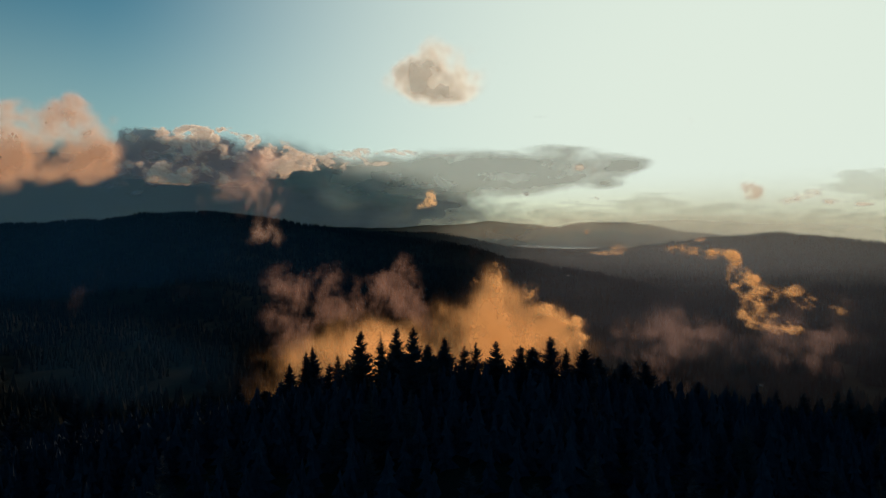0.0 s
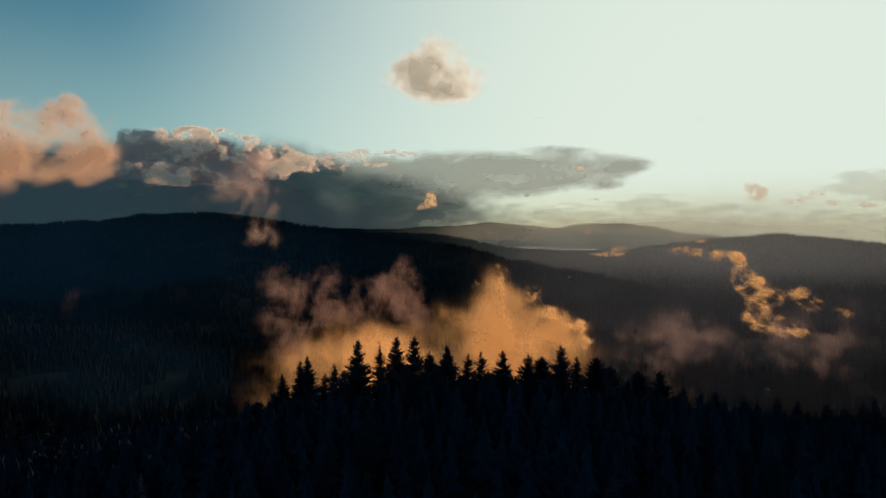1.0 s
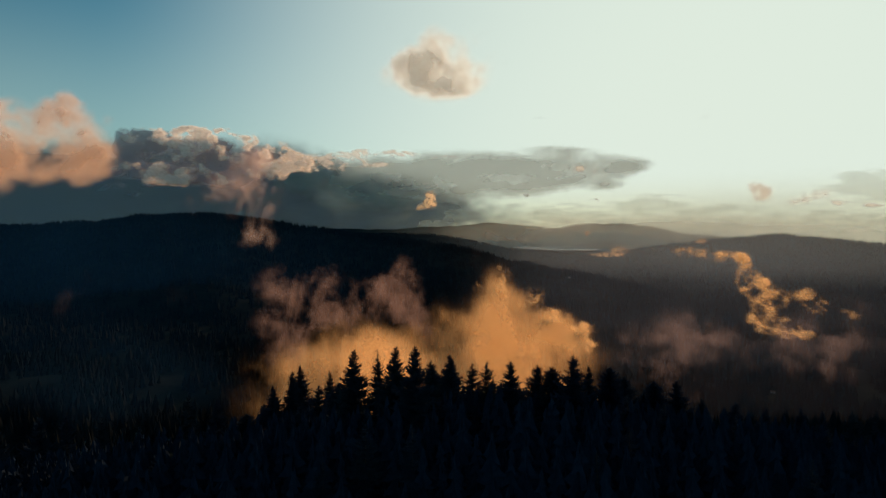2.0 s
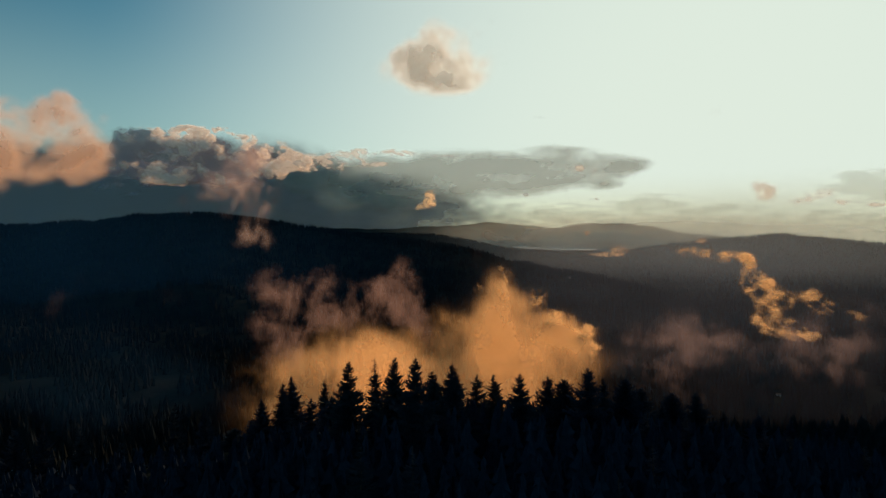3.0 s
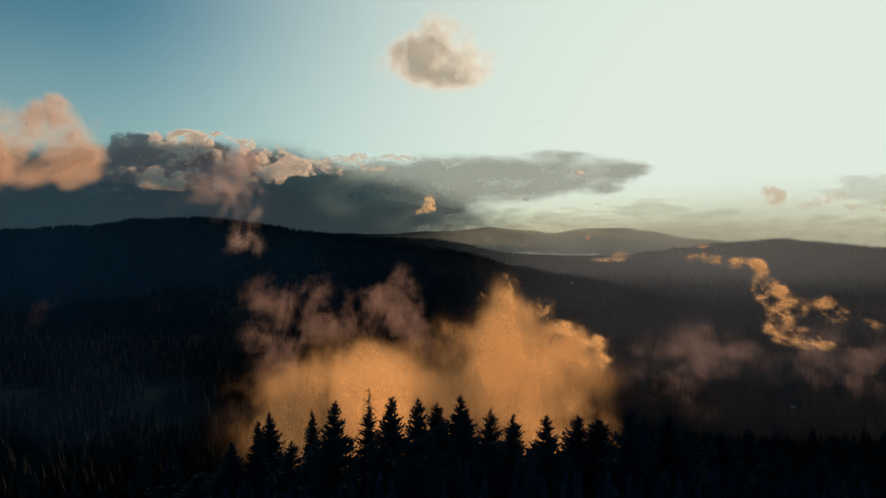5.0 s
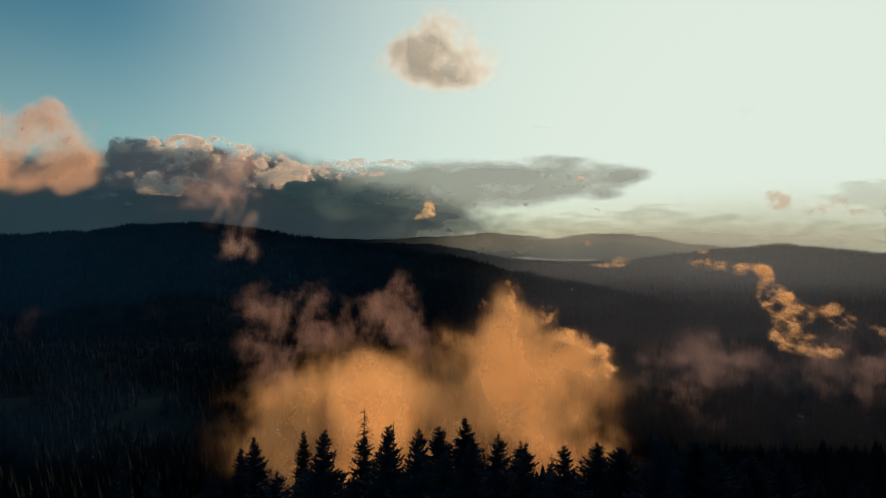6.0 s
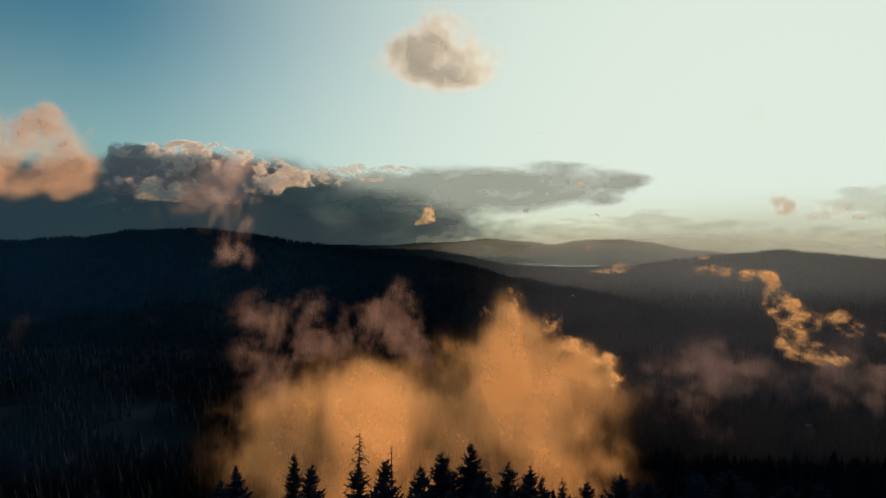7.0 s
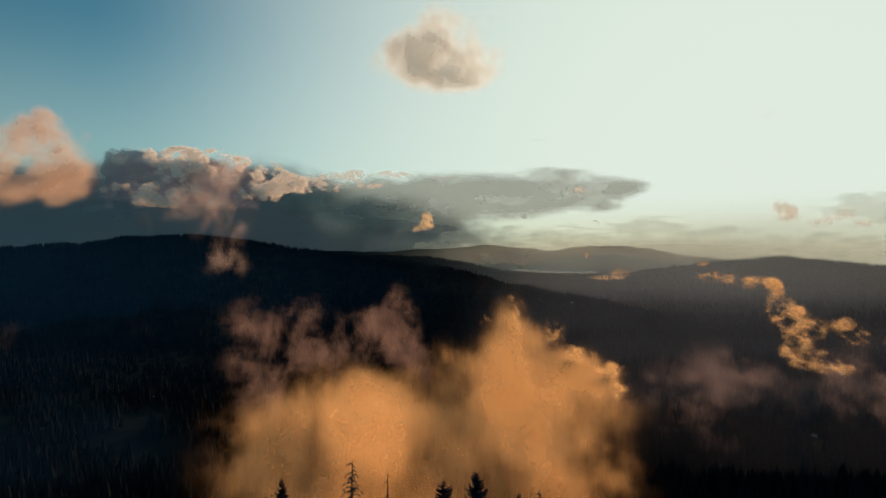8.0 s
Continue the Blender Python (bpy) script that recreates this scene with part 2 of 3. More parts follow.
def ridge_spots(index, count, spread, seed, lo, hi):
    rng = random.Random(seed)
    out = []
    for _ in range(count):
        b = rng.uniform(lo, hi)
        d = float(np.interp(b, BEARINGS[index], AWAYS[index])) + (rng.gauss(0, 1) * 18 if rng.random() < 0.45 else rng.uniform(-spread, 30))
        out.append((b * d, d))
    return out


build_far_woods("dark conifer forest covering the long near ridge", ridge_spots(0, 9000, 900, 1, -0.95, 0.5), 13, 26)
build_far_woods("dark conifer forest on the rounded hill by the lake", ridge_spots(1, 5000, 700, 2, 0.05, 0.95), 12, 24)
def valley_spots(count, seed):
    rng = random.Random(seed)
    out = []
    while len(out) < count:
        b, d = rng.uniform(-0.95, 0.95), math.exp(rng.uniform(math.log(380), math.log(3300)))
        if fbm(b * d / 90, d / 90, 7.7, 3) > -0.35:
            out.append((b * d, d))
    return out


build_far_woods("dark conifer forest over the valley floor", valley_spots(19000, 4), 12, 25)
build_far_woods("hazy conifer forest on the low ridge before the lake", ridge_spots(2, 2500, 400, 3, -0.3, 0.35), 11, 20)

# ---- conifers of the spur ----


def tube(verts, faces, points, radii, sides):
    """A tapered limb along a few points."""
    s = len(verts)
    for (x, y, z), r in zip(points, radii):
        for i in range(sides):
            a = math.tau * i / sides
            verts.append((x + r * math.cos(a), y + r * math.sin(a), z + (0 if sides > 4 else r * 0.5 * math.sin(a))))
    for k in range(len(points) - 1):
        for i in range(sides):
            j = (i + 1) % sides
            faces.append((s + k * sides + i, s + k * sides + j, s + (k + 1) * sides + j, s + (k + 1) * sides + i))
    faces.append(tuple(s + (len(points) - 1) * sides + i for i in range(sides)))


def conifer(seed, height, radius, whorls, fullness=1.0, droop=0.35, shape=0.8, bare=0.12):
    """A spruce or fir: tapered trunk, whorls of drooping boughs, each bough a spray of twigs."""
    rng = random.Random(seed)
    verts, faces = [], []
    lean = rng.uniform(-0.012, 0.012)
    pts = [(lean * z * math.sin(z * 0.2 + seed), lean * z, z) for z in np.linspace(-1.5, height, 9)]
    tube(verts, faces, pts, [0.014 * height * (1 - 0.97 * i / 8) + 0.015 for i in range(9)], 7)
    trunk = mesh_of("trunk", verts, faces, BARK)
    verts, faces = [], []
    for w in range(whorls):
        f = bare + (1 - bare) * (w + rng.uniform(-0.3, 0.3)) / whorls
        f = min(max(f, 0.02), 0.99)
        z0 = height * f
        reach = radius * ((1 - f) ** shape + 0.03) * (0.55 + 0.45 * min(1, (f - bare) * 6 + 0.4))
        gap = 0.82 + 0.3 * noise.noise((seed * 3.1, f * 9, 0))
        for k in range(rng.choice((5, 6, 6, 7))):
            if rng.random() > fullness:
                continue
            a = rng.uniform(0, math.tau)
            size = reach * gap * rng.uniform(0.6, 1.2)
            up = 0.55 * f - droop + rng.uniform(-0.12, 0.12)
            ca, sa = math.cos(a), math.sin(a)
            steps = 5
            spine = []
            for i in range(steps + 1):
                t = i / steps
                rise = size * (up * t + 0.24 * t * t * t)
                spine.append(Vector((ca * size * t, sa * size * t, z0 + rise)))
            side = Vector((-sa, ca, 0))
            for i in range(steps):
                t = (i + 0.5) / steps
                half = size * 0.30 * (1 - t) ** 0.7 + 0.10
                p, q = spine[i], spine[i + 1]
                for sgn in (-1, 1):
                    s = len(verts)
                    tip = p.lerp(q, 1.3) + side * sgn * half * rng.uniform(0.7, 1.3) + Vector((0, 0, -half * rng.uniform(0.1, 0.55)))
                    verts.extend((p, q, tip))
                    faces.append((s, s + 1, s + 2))
                hang = 0.25 + 0.30 * size * (1 - t) ** 0.6
                for j in range(2):
                    s = len(verts)
                    e, g = p.lerp(q, 0.5 * j - 0.15), p.lerp(q, 0.5 * j + 0.65)
                    low = e.lerp(g, rng.uniform(0.5, 1.1)) + side * rng.uniform(-0.25, 0.25) * half + Vector((0, 0, -hang * rng.uniform(0.6, 1.25)))
                    verts.extend((e, g, low))
                    faces.append((s, s + 1, s + 2))
            s = len(verts)
            verts.extend((spine[-1] + side * 0.07, spine[-1] - side * 0.07, spine[-1] + Vector((ca, sa, 0.25)) * 0.28))
            faces.append((s, s + 1, s + 2))
    s = len(verts)
    for i in range(3):
        a = math.tau * i / 3
        verts.append((0.09 * math.cos(a), 0.09 * math.sin(a), height * 0.965))
    verts.append((0, 0, height + 0.35))
    faces += [(s, s + 1, s + 3), (s + 1, s + 2, s + 3), (s + 2, s, s + 3)]
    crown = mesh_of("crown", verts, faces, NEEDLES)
    return trunk, crown


def snag(seed, height, limbs, reach):
    """A dead conifer: bare trunk and broken, drooping sticks."""
    rng = random.Random(seed)
    verts, faces = [], []
    pts = [(0.004 * z * math.sin(z * 0.3), 0.01 * z, z) for z in np.linspace(-1.5, height, 9)]
    tube(verts, faces, pts, [0.019 * height * (1 - 0.82 * i / 8) for i in range(9)], 7)
    trunk = mesh_of("trunk", verts, faces, DEAD_WOOD)
    boughs = []
    for k in range(limbs):
        v, fcs = [], []
        f = rng.uniform(0.4, 0.985)
        a = rng.uniform(0, math.tau)
        size = reach * (1.05 - f) ** 0.6 * rng.uniform(0.35, 1.1)
        p0 = Vector((0, 0.01 * f * height, f * height))
        p1 = p0 + Vector((math.cos(a), math.sin(a), -0.05)) * size * 0.5
        p2 = p0 + Vector((math.cos(a), math.sin(a), -0.4)) * size
        tube(v, fcs, [p0, p1, p2], [0.13, 0.09, 0.05], 4)
        for _ in range(2):
            q = p1.lerp(p2, rng.random())
            tube(v, fcs, [q, q + Vector((rng.uniform(-1, 1), rng.uniform(-1, 1), -0.5)) * size * 0.25], [0.09, 0.06], 3)
        boughs.append(mesh_of("branch", v, fcs, DEAD_WOOD))
    return trunk, boughs


KINDS = [conifer(11, 20, 8.2, 62, 0.97, 0.42, 0.9), conifer(12, 20, 7.4, 64, 0.97, 0.45, 0.95), conifer(13, 20, 8.8, 50, 0.9, 0.34, 0.85),
         conifer(14, 20, 6.2, 62, 0.98, 0.48, 0.9), conifer(15, 20, 9.0, 56, 0.96, 0.3, 0.7), conifer(16, 20, 7.0, 44, 0.8, 0.32, 0.85),
         conifer(17, 20, 4.0, 58, 0.97, 0.42, 0.65),
         conifer(21, 20, 8.0, 30, 0.9, 0.42, 0.9), conifer(22, 20, 6.8, 30, 0.9, 0.45, 0.95), conifer(23, 20, 8.6, 26, 0.85, 0.32, 0.75)]
LABELS = ["full dark spruce with drooping boughs on the spur", "dark fir with an even pointed crown on the spur",
          "broad spruce with open ragged boughs on the spur", "narrow dense dark spruce among its neighbours",
          "broad bushy dark conifer with a rounded top", "thin gappy conifer with sparse boughs",
          "very slim spire-like dark spruce", "full dark spruce standing close in the wood",
          "dark fir crowded among its neighbours", "broad dark conifer with ragged boughs in the wood"]
MODELS = []


def make_tree(kind, x, y, top, turn, ground=None):
    base = float(land(x, y)) + roughness(x, y) if ground is None else ground
    size = max(top - base, 7.0) / 20.0
    m = Matrix.Translation((x, y, base)) @ Matrix.Rotation(turn, 4, "Z")
    while len(MODELS) < len(KINDS):
        MODELS.append(None)
    wide = 0.55 + 0.5 * size
    if MODELS[kind] is None:
        root = new("conifer")
        tagged(root, LABELS[kind], "tree", "conifers on the spur")
        trunk, crown = KINDS[kind]
        part("trunk", trunk, root)
        part("crown", crown, root)
        MODELS[kind] = root
    else:
        root = copy_thing(MODELS[kind], Matrix())
    root.matrix_basis = m @ Matrix.Diagonal((wide, wide, size, 1))
    return root


# sideways, ahead, height of the top over the first eye, kind
CREST = [
    (-23.3, 171.9, -29.7, 0), (-43.0, 200.0, -39.9, 1), (-8.2, 165.5, -27.4, 0), (0.4, 206.9, -38.0, 0), (15.2, 174.5, -33.0, 0), (24.0, 187.6, -37.0, 2),
    (-41.6, 238.4, -50.8, 6), (7.1, 201.1, -39.6, 5), (15.7, 231.6, -51.5, 5), (31.2, 175.8, -32.0, 2), (-5.2, 208.9, -40.5, 2),
    (-13.1, 172.0, -28.9, 0), (-19.4, 190.0, -35.7, 5), (-4.4, 175.0, -34.4, 2), (0.5, 180.0, -33.4, 1), (9.8, 180.0, -34.4, 5), (27.5, 184.0, -36.8, 4), (39.0, 192.0, -38.4, 3), (45.8, 196.0, -39.6, 4), (51.5, 200.0, -43.0, 2),
]
LEFT = [
    (-77.8, 229.0, -57.6, 1), (-95.3, 247.3, -60.5, 3), (-48.2, 190.0, -43.3, 1), (-44.1, 195.0, -40.5, 3), (-35.6, 190.0, -43.1, 5), (-29.6, 186.0, -41.4, 2), (-60.6, 205.0, -56.0, 4), (-52.5, 196.0, -50.1, 5),
    (-139.4, 230.0, -64.4, 2), (-133.8, 236.0, -63.9, 3), (-151.0, 225.0, -65.9, 2), (-121.1, 235.0, -65.3, 1), (-156.8, 220.0, -67.3, 2), (-105.3, 230.0, -68.6, 3),
]
RIGHT = [
    (61.9, 205.0, -46.0, 4), (69.8, 208.0, -46.3, 2), (55.6, 196.0, -46.3, 1), (76.2, 205.0, -50.9, 3), (88.7, 210.0, -53.7, 2), (100.3, 214.0, -56.3, 1), (110.2, 212.0, -55.8, 3), (118.2, 214.0, -57.5, 1), (125.7, 210.0, -57.8, 2), (128.4, 205.0, -58.1, 3),
    (140.0, 214.0, -58.3, 3), (145.7, 216.0, -57.6, 1), (149.5, 212.0, -62.1, 2), (158.3, 216.0, -61.1, 0),
]
rng = random.Random(9)
PLANTED = []
for x, y, top, kind in CREST + LEFT + RIGHT:
    make_tree(kind, x, y, EYE + top, rng.uniform(0, 6))
    PLANTED.append((x, y))


def fill_woods():
    """The rest of the wood, each top kept under the crest trees."""
    for _ in range(2600):
        x, y = rng.uniform(-210, 210), rng.uniform(78, 330)
        if len(PLANTED) > 297 or min((x - a) ** 2 + (y - b) ** 2 for a, b in PLANTED) < 30:
            continue
        if abs(x) > y * 0.95:
            continue
        base = float(land(x, y)) + roughness(x, y)
        tall = rng.uniform(11, 19)
        roof = EYE - ((0.207 + 0.022 * min(1, max(0, (y - 185) / 25))) + (0.0009 if x < 4 else 0.0006) * abs(x - 4)) * y * (1 if y > 165 else 1 + 0.0016 * (165 - y))
        top = min(base + tall, roof - rng.uniform(0.3, 6.0))
        if top - base < 6:
            continue
        make_tree(rng.choice((7, 8, 8, 9)), x, y, top, rng.uniform(0, 6), base)
        PLANTED.append((x, y))


fill_woods()


def build_spur_woods():
    """What stands between and beside the trees that can be told apart, too many to count."""
    verts, faces = [], []
    for k in range(5200):
        x, y = rng.uniform(-330, 330), rng.uniform(40, 400)
        if k > 4200:
            x, y = rng.uniform(-150, 150), rng.uniform(150, 215)
        if abs(x) > 0.95 * y + 30:
            continue
        base = float(land(x, y)) + roughness(x, y)
        ceiling = EYE - ((0.216 + 0.028 * min(1, max(0, (y - 185) / 25))) + (0.0009 if x < 4 else 0.0006) * abs(x - 4)) * y * (1 if y > 165 else 1 + 0.0016 * (165 - y))
        h = min(rng.uniform(9, 18), ceiling - base - rng.uniform(0, 4))
        if h < 3:
            continue
        wide, turn = h * rng.uniform(0.2, 0.3), rng.uniform(0, 6)
        for k in range(8):
            s, low, high, rad = len(verts), 0.02 + 0.115 * k, 0.27 + 0.105 * k, wide * (1 - 0.115 * k)
            for i in range(9):
                a = turn + k + math.tau * i / 9
                q = rad * (rng.uniform(0.9, 1.35) if i % 2 else rng.uniform(0.25, 0.6))
                verts.append((x + q * math.cos(a), y + q * math.sin(a), base + h * low * rng.uniform(0.85, 1.1)))
            verts.append((x, y, base + h * min(high, 1.0)))
            faces += [(s + i, s + (i + 1) % 9, s + 9) for i in range(9)]
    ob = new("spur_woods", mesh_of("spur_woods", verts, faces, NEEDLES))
    tagged(ob, "dense dark conifer wood covering the spur", "forest", kind="stuff")


build_spur_woods()


def make_snag(seed, x, y, top, limbs, reach, label):
    base = float(land(x, y)) + roughness(x, y)
    trunk, boughs = snag(seed, top - base, limbs, reach)
    root = new("dead_tree")
    tagged(root, label, "dead tree")
    root.location = (x, y, base)
    part("trunk", trunk, root)
    for me in boughs:
        part("branch", me, root)


make_snag(3, -21.7, 210.0, EYE - 37.2, 64, 5.2, "dead grey conifer with bare broken sticks")
make_snag(4, -15.5, 213.0, EYE - 40.8, 14, 3.4, "thin leaning dead trunk with few sticks")

# ---- mist and clouds ----


def billow(name, label, category, mat, depths, blobs, step, wave=12.0, seed=0, cut=0.004):
    """Layers of vapour one behind another. blobs: place, half sizes and strength of each billow."""
    verts, faces, dens = [], [], []
    lo_x, hi_x = min(b[0] - 2.2 * b[3] for b in blobs), max(b[0] + 2.2 * b[3] for b in blobs)
    lo_z, hi_z = min(b[2] - 2.2 * b[5] for b in blobs), max(b[2] + 2.2 * b[5] for b in blobs)
    xs, zs = np.arange(lo_x, hi_x + step, step), np.arange(lo_z, hi_z + step, step)
    for k, depth in enumerate(depths):
        X, Z = np.meshgrid(xs, zs, indexing="ij")
        Y = np.array([depth + wave * fbm(x / (step * 20) + seed, z / (step * 20), k * 3.7 + seed, 2) for x, z in zip(X.ravel(), Z.ravel())]).reshape(X.shape)
        D = np.zeros(X.shape)
        for bx, by, bz, rx, ry, rz, s in blobs:
            D += s * np.exp(-(((X - bx) / rx) ** 2 + ((Y - by) / ry) ** 2 + ((Z - bz) / rz) ** 2) ** 1.1)
        D = np.clip(D, 0, 1.0)
        s0, kz = len(verts), len(zs)
        verts.extend(zip(X.ravel(), Y.ravel(), Z.ravel()))
        dens.extend(D.ravel())
        keep = np.maximum.reduce([D[:-1, :-1], D[1:, :-1], D[1:, 1:], D[:-1, 1:]]) > cut
        for i, j in zip(*np.nonzero(keep)):
            q = s0 + int(i) * kz + int(j)
            faces.append((q, q + kz, q + kz + 1, q + 1))
    used = sorted({v for f in faces for v in f})
    index = {v: i for i, v in enumerate(used)}
    me = mesh_of(name, [verts[v] for v in used], [tuple(index[v] for v in f) for f in faces], mat, True)
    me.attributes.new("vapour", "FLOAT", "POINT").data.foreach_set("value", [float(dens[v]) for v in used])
    return tagged(new(name, me), label, category, kind="stuff")


# Mist colours carry the light: orange for sunlit sheets, dull brown-pink for shaded ones.
MIST = vapour("sun_tinted_mist", (0.97, 0.65, 0.33), 0.40, 46, 1.5, 0.0, 1.45, 0.0, (1, 0.5, 0.8), distort=0.15, detail=9.0, grain=0.62, fade=0.8)
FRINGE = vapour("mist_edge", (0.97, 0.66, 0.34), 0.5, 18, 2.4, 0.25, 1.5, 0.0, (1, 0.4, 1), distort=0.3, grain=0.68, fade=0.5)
SHADE_MIST = vapour("shade_tinted_mist", (0.64, 0.46, 0.44), 0.14, 32, 2.4, 0.1, 1.7, 0.0, (1.0, 0.4, 0.8), distort=0.15, detail=9.0, grain=0.68, fade=0.6)
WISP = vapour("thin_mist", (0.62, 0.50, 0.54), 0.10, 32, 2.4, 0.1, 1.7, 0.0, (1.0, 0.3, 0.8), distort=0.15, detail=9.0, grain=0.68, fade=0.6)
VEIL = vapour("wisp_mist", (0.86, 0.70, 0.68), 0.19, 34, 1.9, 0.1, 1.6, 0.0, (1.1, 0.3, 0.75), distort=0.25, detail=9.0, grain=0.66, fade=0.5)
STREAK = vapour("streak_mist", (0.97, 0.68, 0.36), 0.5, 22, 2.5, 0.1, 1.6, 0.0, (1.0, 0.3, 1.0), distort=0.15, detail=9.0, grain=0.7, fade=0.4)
# Part of the low sun's warmth is put into these two cloud colours.
CLOUD = vapour("cloud_vapour", (0.94, 0.72, 0.58), 0.36, 130, 1.8, 0.05, 1.6, 0.0, (1, 0.3, 1), 0.85, distort=0.15, detail=9.0, puffs=0.35, core=0.5, grain=0.64, fade=0.7)
HIGH = vapour("small_cloud", (0.98, 0.88, 0.74), 0.34, 30, 1.5, 0.0, 1.6, 0.0, (1, 0.3, 1), 1.0, distort=0.2, detail=7.0, core=0.22, fade=0.6)
# Cloud shade is put into the dark body and mass; tops and rim stay white.
SHADED_BODY = vapour("cloud_body_shaded", (0.27, 0.29, 0.36), 0.75, 420, 0.4, 0.0, 1.0, 0.0, (1, 0.3, 2.2), 0.06)
SHADED_MASS = vapour("cloud_mass_shaded", (0.36, 0.38, 0.48), 0.7, 200, 1.3, 0.25, 1.0, 0.0, (1, 0.3, 1.5), 0.12, puffs=0.4)
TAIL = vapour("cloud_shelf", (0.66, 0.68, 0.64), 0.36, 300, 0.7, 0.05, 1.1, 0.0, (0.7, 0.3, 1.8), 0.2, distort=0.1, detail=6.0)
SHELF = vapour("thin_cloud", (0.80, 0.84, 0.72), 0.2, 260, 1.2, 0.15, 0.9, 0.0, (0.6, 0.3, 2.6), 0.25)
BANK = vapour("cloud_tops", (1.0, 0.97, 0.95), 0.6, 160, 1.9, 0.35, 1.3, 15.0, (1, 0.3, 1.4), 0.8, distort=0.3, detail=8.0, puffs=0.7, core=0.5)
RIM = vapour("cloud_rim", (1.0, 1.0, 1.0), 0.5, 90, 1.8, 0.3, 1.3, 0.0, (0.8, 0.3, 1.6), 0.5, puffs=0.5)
# Sun gold is mixed into the puff's own colour.
PUFF = vapour("puff", (0.97, 0.80, 0.55), 0.5, 16, 1.5, 0.25, 1.3, 0.0, (1, 0.3, 1), distort=0.7)
SCRAP = vapour("scrap", (0.80, 0.62, 0.48), 0.24, 16, 1.6, 0.0, 1.6, 0.0, (1, 0.3, 1), 0.6, distort=0.2, detail=7.0, fade=0.9)
# Glow of distant air, painted as tinted sheets before hills and valley.
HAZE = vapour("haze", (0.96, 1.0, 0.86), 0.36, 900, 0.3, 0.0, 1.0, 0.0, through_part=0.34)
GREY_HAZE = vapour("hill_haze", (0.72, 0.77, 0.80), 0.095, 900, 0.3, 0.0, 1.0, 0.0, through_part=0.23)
VALLEY_AIR = vapour("valley_haze", (0.62, 0.66, 0.80), 0.05, 500, 0.8, 0.0, 1.0, 0.0, through_part=0.22)
# Blue sheets paint the navy of shade over the hollow and the long ridge.
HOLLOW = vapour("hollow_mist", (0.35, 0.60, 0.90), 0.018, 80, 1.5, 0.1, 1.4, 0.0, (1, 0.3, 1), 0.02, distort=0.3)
SHADE_BLUE = vapour("shade_tint", (0.25, 0.56, 0.98), 0.06, 700, 0.5, 0.0, 1.0, 0.0, through_part=0.0)

billow("mist_bank", "mist rising from the valley behind the spur, orange sunlight in its colour", "mist", MIST, [436, 442, 448, 505, 511, 517],
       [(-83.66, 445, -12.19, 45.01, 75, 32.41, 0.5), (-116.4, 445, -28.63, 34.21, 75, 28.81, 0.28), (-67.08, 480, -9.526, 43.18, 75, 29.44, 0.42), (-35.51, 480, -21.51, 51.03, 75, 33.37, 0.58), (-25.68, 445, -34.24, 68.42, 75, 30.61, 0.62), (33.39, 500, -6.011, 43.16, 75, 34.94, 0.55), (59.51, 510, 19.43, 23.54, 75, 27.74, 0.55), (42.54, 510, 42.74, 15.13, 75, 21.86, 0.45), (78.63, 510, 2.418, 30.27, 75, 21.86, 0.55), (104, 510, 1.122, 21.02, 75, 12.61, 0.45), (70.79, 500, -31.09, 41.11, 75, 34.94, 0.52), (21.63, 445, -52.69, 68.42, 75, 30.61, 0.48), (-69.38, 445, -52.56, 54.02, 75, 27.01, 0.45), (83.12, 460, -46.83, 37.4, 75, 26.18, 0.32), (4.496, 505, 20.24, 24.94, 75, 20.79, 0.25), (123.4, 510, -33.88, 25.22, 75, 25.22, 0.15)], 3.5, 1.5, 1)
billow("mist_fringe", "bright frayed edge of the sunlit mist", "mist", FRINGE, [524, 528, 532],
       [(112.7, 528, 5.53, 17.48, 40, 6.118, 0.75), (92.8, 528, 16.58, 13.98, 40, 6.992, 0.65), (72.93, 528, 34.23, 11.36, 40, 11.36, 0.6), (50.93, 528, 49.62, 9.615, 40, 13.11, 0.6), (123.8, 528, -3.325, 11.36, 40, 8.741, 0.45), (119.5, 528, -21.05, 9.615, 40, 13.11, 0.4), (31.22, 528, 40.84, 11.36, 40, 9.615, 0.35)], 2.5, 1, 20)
billow("shaded_mist", "mist thinning out above the sunlit bank, dim shade in its colour", "mist", SHADE_MIST, [536, 542, 548],
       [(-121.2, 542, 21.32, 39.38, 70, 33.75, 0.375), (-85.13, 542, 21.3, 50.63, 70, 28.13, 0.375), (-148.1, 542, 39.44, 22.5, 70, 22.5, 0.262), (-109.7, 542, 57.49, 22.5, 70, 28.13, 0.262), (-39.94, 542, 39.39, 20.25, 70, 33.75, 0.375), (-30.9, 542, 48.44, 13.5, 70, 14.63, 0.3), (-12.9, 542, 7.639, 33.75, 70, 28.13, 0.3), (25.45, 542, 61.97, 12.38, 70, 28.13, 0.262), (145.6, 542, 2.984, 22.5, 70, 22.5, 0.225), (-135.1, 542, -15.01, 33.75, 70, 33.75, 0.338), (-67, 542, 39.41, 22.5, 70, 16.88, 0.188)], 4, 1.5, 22)
